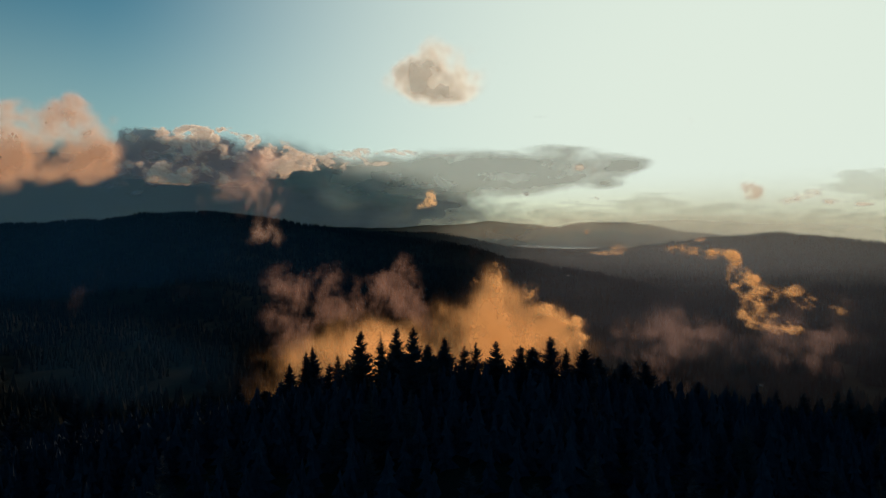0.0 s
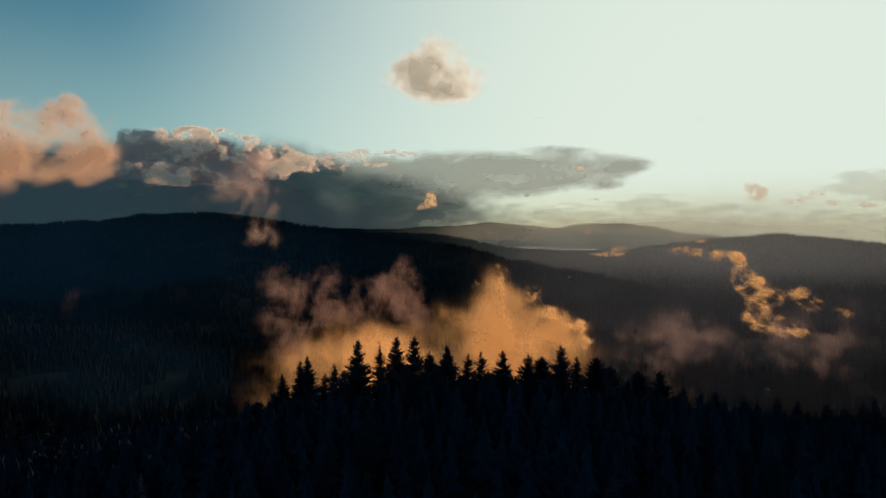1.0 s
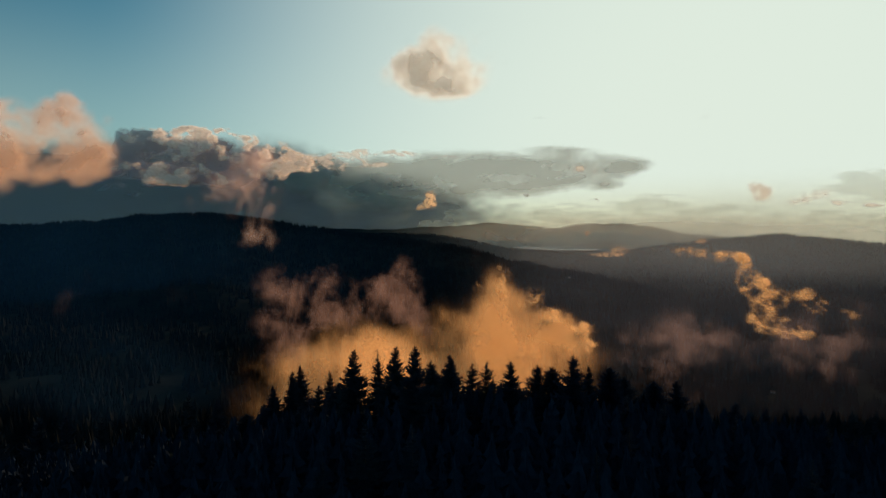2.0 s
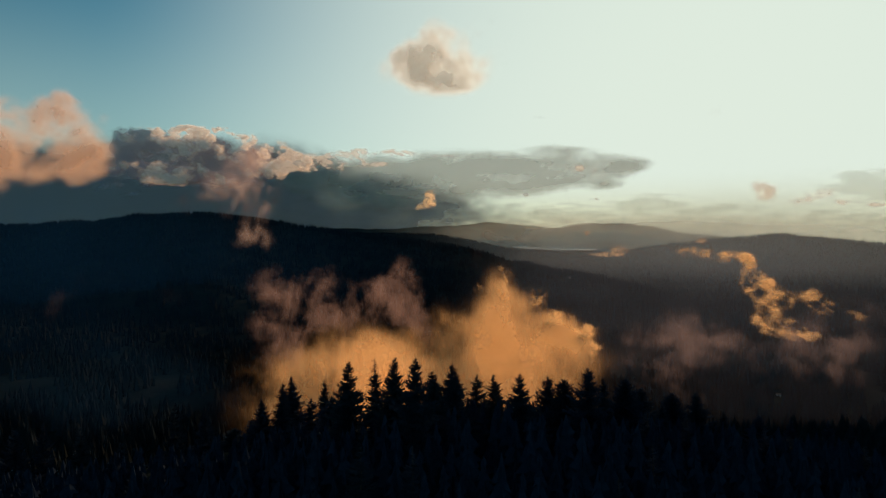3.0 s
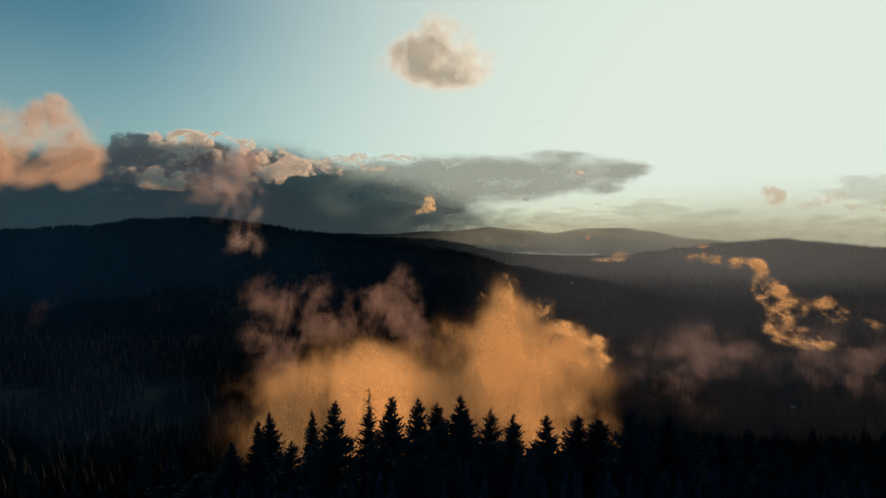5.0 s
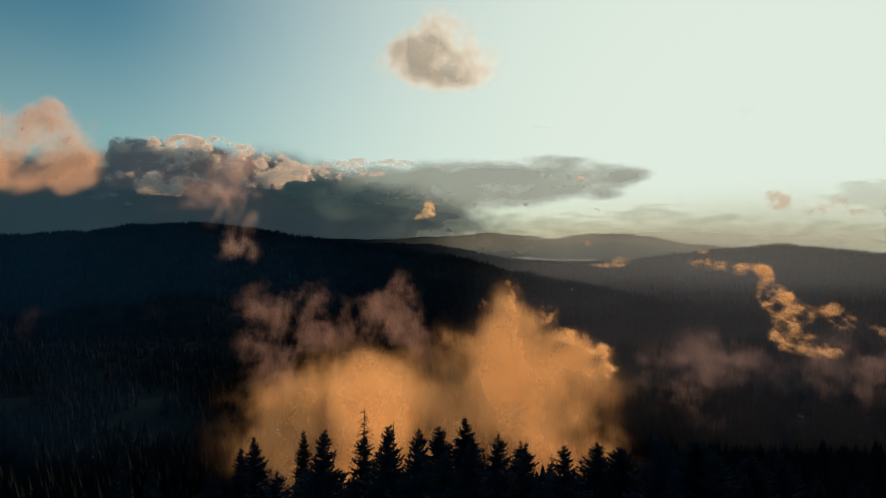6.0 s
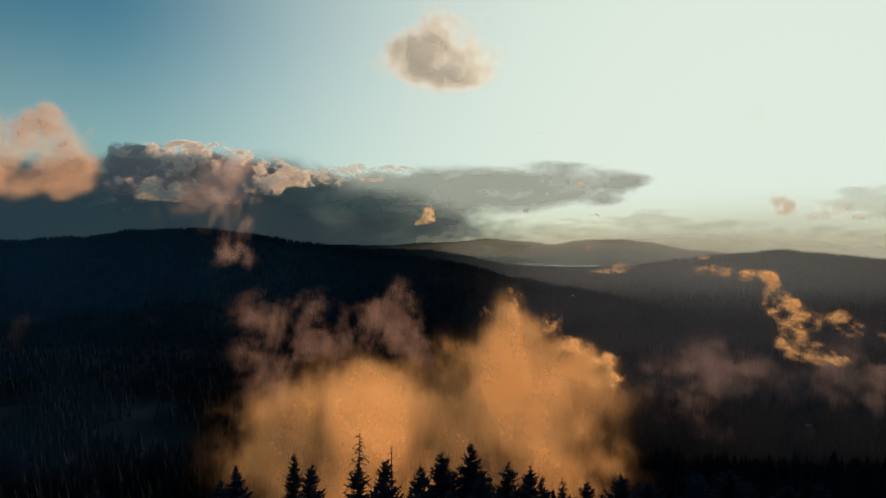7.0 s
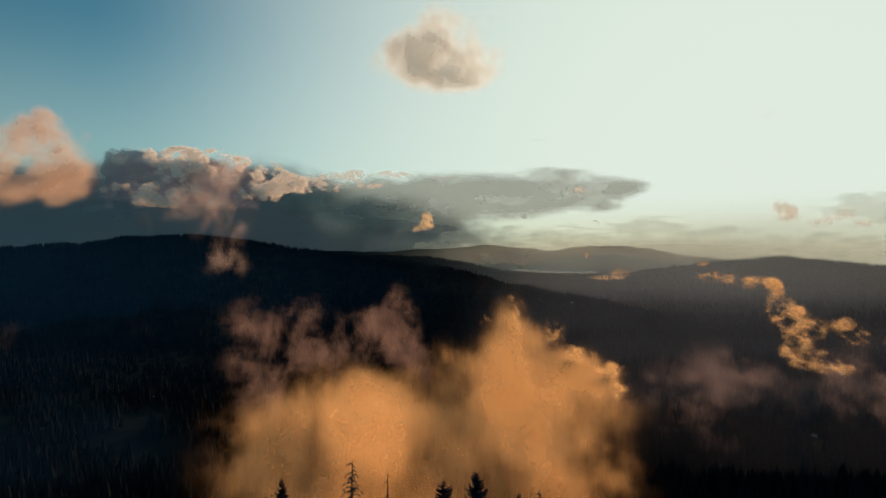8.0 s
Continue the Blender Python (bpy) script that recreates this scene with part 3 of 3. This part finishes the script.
billow("valley_mist", "thin mist drifting before the dark ridge, pinkish dusk shade in its colour", "mist", WISP, [640, 648, 656],
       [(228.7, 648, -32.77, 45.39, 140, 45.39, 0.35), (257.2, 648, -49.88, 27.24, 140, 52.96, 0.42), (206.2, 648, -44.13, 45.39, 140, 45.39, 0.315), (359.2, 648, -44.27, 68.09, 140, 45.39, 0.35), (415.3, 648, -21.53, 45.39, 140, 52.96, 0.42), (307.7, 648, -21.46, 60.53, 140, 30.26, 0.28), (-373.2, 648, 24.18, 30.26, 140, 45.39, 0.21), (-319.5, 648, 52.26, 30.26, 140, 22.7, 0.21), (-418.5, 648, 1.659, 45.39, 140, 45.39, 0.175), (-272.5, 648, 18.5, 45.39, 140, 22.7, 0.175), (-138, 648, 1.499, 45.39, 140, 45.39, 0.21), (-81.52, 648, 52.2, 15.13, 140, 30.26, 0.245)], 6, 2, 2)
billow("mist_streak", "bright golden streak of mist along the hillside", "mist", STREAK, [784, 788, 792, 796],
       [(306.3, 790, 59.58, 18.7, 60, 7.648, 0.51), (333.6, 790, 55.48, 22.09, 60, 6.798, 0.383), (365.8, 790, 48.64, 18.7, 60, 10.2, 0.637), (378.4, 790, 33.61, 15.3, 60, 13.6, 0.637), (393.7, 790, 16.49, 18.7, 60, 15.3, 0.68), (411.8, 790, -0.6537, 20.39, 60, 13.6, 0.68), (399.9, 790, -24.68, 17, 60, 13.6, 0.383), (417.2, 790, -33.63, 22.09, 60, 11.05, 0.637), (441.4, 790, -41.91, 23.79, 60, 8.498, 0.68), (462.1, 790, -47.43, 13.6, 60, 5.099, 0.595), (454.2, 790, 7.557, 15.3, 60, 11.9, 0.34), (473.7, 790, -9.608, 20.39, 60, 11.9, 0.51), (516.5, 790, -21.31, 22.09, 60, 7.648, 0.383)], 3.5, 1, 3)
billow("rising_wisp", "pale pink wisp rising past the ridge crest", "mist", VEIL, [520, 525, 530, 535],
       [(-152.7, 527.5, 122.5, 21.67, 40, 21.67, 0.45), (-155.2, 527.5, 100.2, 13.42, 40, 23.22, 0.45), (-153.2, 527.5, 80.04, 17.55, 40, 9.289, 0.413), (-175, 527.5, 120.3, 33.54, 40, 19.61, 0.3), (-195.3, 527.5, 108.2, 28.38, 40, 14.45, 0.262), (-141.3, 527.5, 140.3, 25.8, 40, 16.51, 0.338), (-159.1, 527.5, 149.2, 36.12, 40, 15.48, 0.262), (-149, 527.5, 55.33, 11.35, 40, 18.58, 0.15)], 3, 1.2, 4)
billow("pink_cloud", "pink sunlit cumulus cloud drifting beside the hills", "cloud", CLOUD, [1384, 1392, 1400, 1408],
       [(-849.7, 1396, 306.1, 85.04, 110, 56.69, 0.85), (-908.3, 1396, 264, 128.8, 110, 67, 0.75), (-793.3, 1396, 251.3, 67, 110, 54.11, 0.85), (-984.8, 1396, 276.8, 116, 110, 64.42, 0.55), (-845.9, 1396, 359.4, 38.65, 110, 36.08, 0.6), (-785.1, 1396, 334, 59.27, 110, 33.5, 0.55), (-887.6, 1396, 327.7, 64.42, 110, 41.23, 0.6), (-1055, 1396, 270.4, 122.4, 110, 70.86, 0.5), (-988.9, 1396, 365.7, 46.38, 110, 25.77, 0.45), (-794.4, 1396, 200.2, 36.08, 110, 23.19, 0.5), (-986, 1396, 473.1, 57.98, 110, 41.23, 0.25), (-994.3, 1396, 161.8, 77.31, 110, 51.54, 0.2)], 9, 2.5, 5)
billow("small_cloud", "small peach-grey cloud with pale frayed edges", "cloud", HIGH, [396, 399, 402, 405],
       [(-17.73, 400.5, 189.2, 13.24, 22, 9.932, 0.8), (-6.272, 400.5, 186, 15.23, 22, 11.26, 0.6), (8.48, 400.5, 177.9, 15.23, 22, 9.932, 0.6), (16.67, 400.5, 184.4, 13.24, 22, 9.932, 0.3), (-12.84, 400.5, 176.2, 11.92, 22, 9.27, 0.5), (-32.49, 400.5, 181.1, 16.55, 22, 8.608, 0.3), (-27.55, 400.5, 189.2, 9.27, 22, 5.959, 0.4), (13.36, 400.5, 202.2, 26.48, 22, 16.55, 0.25), (-6.264, 400.5, 203.8, 16.55, 22, 11.92, 0.35), (-29.11, 400.5, 216.6, 8.608, 22, 5.297, 0.2)], 1.6, 0.7, 6)
billow("cloud_scrap", "small brownish scrap of cloud against the bright sky", "cloud", SCRAP, [928, 930, 932],
       [(473.4, 930, 141.2, 19.72, 20, 14.79, 1.1), (460.9, 930, 149.3, 11.5, 20, 11.5, 0.6)], 2, 0.6, 7)
billow("faint_scrap", "faint grey shred of cloud near the sun", "cloud", SCRAP, [425, 430, 435],
       [(173.4, 430, 164.1, 6.451, 15, 5.734, 0.35), (-132.3, 430, 195.5, 9.318, 15, 5.734, 0.22), (-124.9, 430, 160.3, 7.168, 15, 5.734, 0.2), (-141.1, 430, 193, 5.018, 15, 3.226, 0.2)], 1.5, 3, 27)
billow("sunlit_scud", "bright golden cloud shreds low beside the sun", "cloud", RIM, [1098, 1102],
       [(594.6, 1100, 129.4, 33.3, 30, 8.814, 0.6), (633.6, 1100, 139.2, 29.38, 30, 15.67, 0.6), (672.8, 1100, 146, 33.3, 30, 13.71, 0.75), (702.5, 1100, 134.3, 25.46, 30, 6.855, 0.8), (756.7, 1100, 129.4, 25.46, 30, 4.896, 0.7)], 4, 5, 28)
billow("cloud_bank", "long cloud bank above the far hills, grey-blue shade in its colour", "cloud", SHADED_BODY, [4890, 4905, 4920],
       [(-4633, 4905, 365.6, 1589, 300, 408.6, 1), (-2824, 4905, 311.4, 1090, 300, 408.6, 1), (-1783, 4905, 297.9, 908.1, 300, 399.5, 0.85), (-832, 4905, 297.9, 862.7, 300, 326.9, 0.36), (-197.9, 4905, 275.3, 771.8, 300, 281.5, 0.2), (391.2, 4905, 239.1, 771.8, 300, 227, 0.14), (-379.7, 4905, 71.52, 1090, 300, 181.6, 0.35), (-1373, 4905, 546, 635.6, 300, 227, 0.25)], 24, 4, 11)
billow("cloud_mass_shaded", "heart of the cumulus bank, blue-grey shade in its colour", "cloud", SHADED_MASS, [3470, 3500],
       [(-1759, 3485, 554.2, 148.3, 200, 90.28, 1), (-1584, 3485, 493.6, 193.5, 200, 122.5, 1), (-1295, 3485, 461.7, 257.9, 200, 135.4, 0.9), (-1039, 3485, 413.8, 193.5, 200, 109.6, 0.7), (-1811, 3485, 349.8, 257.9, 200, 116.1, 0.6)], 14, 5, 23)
billow("cloud_shelf", "flat grey-green shelf of cloud with frayed pale ends", "cloud", TAIL, [4850, 4860, 4870],
       [(-823.2, 4860, 488.2, 539.8, 300, 153, 0.75), (-195.8, 4860, 497.2, 584.8, 300, 161.9, 0.8), (342, 4860, 506.1, 584.8, 300, 161.9, 0.75), (790.1, 4860, 519.5, 494.8, 300, 161.9, 0.7), (1148, 4860, 550.8, 359.9, 300, 126, 0.6), (1462, 4860, 586.5, 224.9, 300, 71.98, 0.55), (900.9, 4860, 697.8, 269.9, 300, 35.99, 0.45), (1306, 4860, 430.2, 117, 300, 44.99, 0.5), (787.5, 4860, 946.6, 135, 300, 26.99, 0.35), (810.3, 4860, 866.7, 89.97, 300, 22.49, 0.28), (-554.9, 4860, 340.7, 629.8, 300, 153, 0.55)], 18, 3, 17)
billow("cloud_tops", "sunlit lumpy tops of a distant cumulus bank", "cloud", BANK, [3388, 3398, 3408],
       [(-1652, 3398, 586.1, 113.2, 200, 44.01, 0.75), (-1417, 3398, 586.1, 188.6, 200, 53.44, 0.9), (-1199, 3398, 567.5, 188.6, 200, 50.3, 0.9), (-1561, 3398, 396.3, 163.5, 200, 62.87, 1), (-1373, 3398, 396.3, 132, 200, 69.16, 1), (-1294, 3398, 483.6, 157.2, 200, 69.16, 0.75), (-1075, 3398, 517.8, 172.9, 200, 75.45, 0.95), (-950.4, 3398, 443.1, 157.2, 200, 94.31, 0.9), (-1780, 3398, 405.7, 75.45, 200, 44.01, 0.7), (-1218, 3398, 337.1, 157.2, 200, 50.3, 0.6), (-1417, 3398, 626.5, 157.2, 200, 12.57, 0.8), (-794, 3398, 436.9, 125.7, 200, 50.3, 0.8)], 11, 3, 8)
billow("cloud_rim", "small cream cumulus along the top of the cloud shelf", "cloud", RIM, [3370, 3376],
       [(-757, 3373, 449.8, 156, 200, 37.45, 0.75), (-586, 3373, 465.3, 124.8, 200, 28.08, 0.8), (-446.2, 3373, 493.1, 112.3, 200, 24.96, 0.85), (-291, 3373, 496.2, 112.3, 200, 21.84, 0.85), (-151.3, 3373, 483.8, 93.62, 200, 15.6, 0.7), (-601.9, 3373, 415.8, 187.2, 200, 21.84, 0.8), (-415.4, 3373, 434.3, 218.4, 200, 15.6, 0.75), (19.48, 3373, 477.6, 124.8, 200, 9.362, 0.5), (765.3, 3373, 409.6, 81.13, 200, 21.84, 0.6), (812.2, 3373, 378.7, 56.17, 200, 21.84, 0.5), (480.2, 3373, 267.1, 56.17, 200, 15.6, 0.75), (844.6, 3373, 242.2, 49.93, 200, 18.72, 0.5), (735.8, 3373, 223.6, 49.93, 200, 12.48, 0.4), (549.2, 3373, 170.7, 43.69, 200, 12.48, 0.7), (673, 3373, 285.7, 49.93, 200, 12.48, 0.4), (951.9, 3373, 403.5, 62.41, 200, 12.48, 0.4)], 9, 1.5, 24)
billow("cloud_puff", "single small golden puff of cloud", "cloud", PUFF, [1480, 1495, 1510],
       [(-30.15, 1495, 165.6, 15.18, 60, 13.8, 0.85), (-26.04, 1495, 143.6, 13.8, 60, 16.56, 0.7), (-46.7, 1495, 143.6, 16.56, 60, 9.661, 0.6), (-60.49, 1495, 134, 11.04, 60, 5.521, 0.5)], 2.5, 5, 14)
billow("thin_cloud", "thin grey-yellow streaks of cloud near the horizon", "cloud", SHELF, [4780, 4830],
       [(3353, 4805, 457.4, 489.2, 300, 115.6, 0.75), (3138, 4805, 160.7, 800.6, 300, 71.16, 0.7), (2026, 4805, 249.4, 578.2, 300, 62.27, 0.55), (1758, 4805, 337.9, 311.3, 300, 71.16, 0.5), (960.4, 4805, 236.1, 711.6, 300, 71.16, 0.6), (3445, 4805, 338, 266.9, 300, 88.95, 0.6), (650, 4805, 160.7, 800.6, 300, 62.27, 0.6)], 20, 6, 15)
billow("lake_mist", "golden mist lying in the notch beside the lake", "mist", STREAK, [3140, 3160, 3180],
       [(843.5, 3160, -50.58, 76, 60, 11.69, 0.9), (910.6, 3160, -27.16, 38, 60, 23.39, 0.85), (1334, 3160, 22.58, 29.23, 60, 17.54, 0.7), (895.3, 3160, 34.28, 20.46, 60, 23.39, 0.3), (748.9, 3160, 57.66, 14.62, 60, 11.69, 0.8)], 5, 6, 12)
billow("haze", "pale sheets of painted evening haze between the far hills", "haze", HAZE, [3900, 4280, 4640],
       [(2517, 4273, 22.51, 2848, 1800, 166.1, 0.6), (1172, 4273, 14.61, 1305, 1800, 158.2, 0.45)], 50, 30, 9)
billow("hill_haze", "thin sheets of painted haze before the hill beside the lake", "haze", GREY_HAZE, [1600, 1850, 2100, 2350, 2600, 2850, 3050],
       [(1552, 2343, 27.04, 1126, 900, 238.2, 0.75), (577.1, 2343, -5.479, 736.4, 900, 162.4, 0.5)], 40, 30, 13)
billow("valley_haze", "thin sheets of painted haze filling the valley before the hills", "haze", VALLEY_AIR, [600, 800, 1100, 1450],
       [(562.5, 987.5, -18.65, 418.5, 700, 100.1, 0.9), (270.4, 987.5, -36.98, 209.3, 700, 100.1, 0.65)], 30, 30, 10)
billow("ridge_haze", "thin blue sheets tinting the shade before the long ridge", "haze", SHADE_BLUE, [900, 1500],
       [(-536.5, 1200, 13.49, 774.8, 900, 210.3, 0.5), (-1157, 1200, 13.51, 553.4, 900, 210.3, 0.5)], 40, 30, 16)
billow("hollow_mist", "faint mist in the hollow, blue shade put into its colour", "mist", HOLLOW, [410, 420, 430],
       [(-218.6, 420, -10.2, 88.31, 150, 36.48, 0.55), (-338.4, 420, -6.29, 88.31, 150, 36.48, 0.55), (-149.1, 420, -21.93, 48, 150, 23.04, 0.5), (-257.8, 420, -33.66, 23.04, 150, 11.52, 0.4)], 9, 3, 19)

# ---- two sheds in the clearings ----


def slab(verts, faces, corners, thick):
    """A sloping sheet of four corners with some thickness."""
    s = len(verts)
    verts += [tuple(c) for c in corners] + [(x, y, z - thick) for x, y, z in corners]
    faces += [(s, s + 1, s + 2, s + 3), (s + 7, s + 6, s + 5, s + 4)] + [(s + i, s + 4 + i, s + 4 + (i + 1) % 4, s + (i + 1) % 4) for i in range(4)]


def build_shed(x, y, turn):
    root = tagged(new("shed"), "small pale shed with a sheet roof in a clearing", "shed", "sheds")
    base = min(float(land(x + a, y + b)) + roughness(x + a, y + b) for a in (-3, 3) for b in (-3, 3))
    root.matrix_basis = Matrix.Translation((x, y, base)) @ Matrix.Rotation(turn, 4, "Z")
    w, d, h, ridge = 2.4, 2.0, 2.7, 3.8
    verts = [(-w, -d, -1), (w, -d, -1), (w, d, -1), (-w, d, -1), (-w, -d, h), (w, -d, h), (w, d, h), (-w, d, h), (-w, 0, ridge - 0.1), (w, 0, ridge - 0.1)]
    faces = [(0, 1, 5, 4), (2, 3, 7, 6), (1, 2, 6, 9, 5), (3, 0, 4, 8, 7)]
    part("wall", mesh_of("wall", verts, faces, WALL), root)
    for side in (-1, 1):
        v, f = [], []
        slab(v, f, [(-w - 0.3, side * (d + 0.4), h - 0.2), (w + 0.3, side * (d + 0.4), h - 0.2), (w + 0.3, 0, ridge), (-w - 0.3, 0, ridge)], 0.12)
        part("roof", mesh_of("roof", v, f, ROOF), root)
    v, f = [], []
    slab(v, f, [(-0.6, -d - 0.05, 2.1), (0.6, -d - 0.05, 2.1), (0.6, -d - 0.06, 0.0), (-0.6, -d - 0.06, 0.0)], 0.04)
    part("door", mesh_of("door", v, f, BARK), root, "dark board door")


for (x, y), turn in zip(SHEDS, (0.3, -0.4)):
    build_shed(x, y, turn)
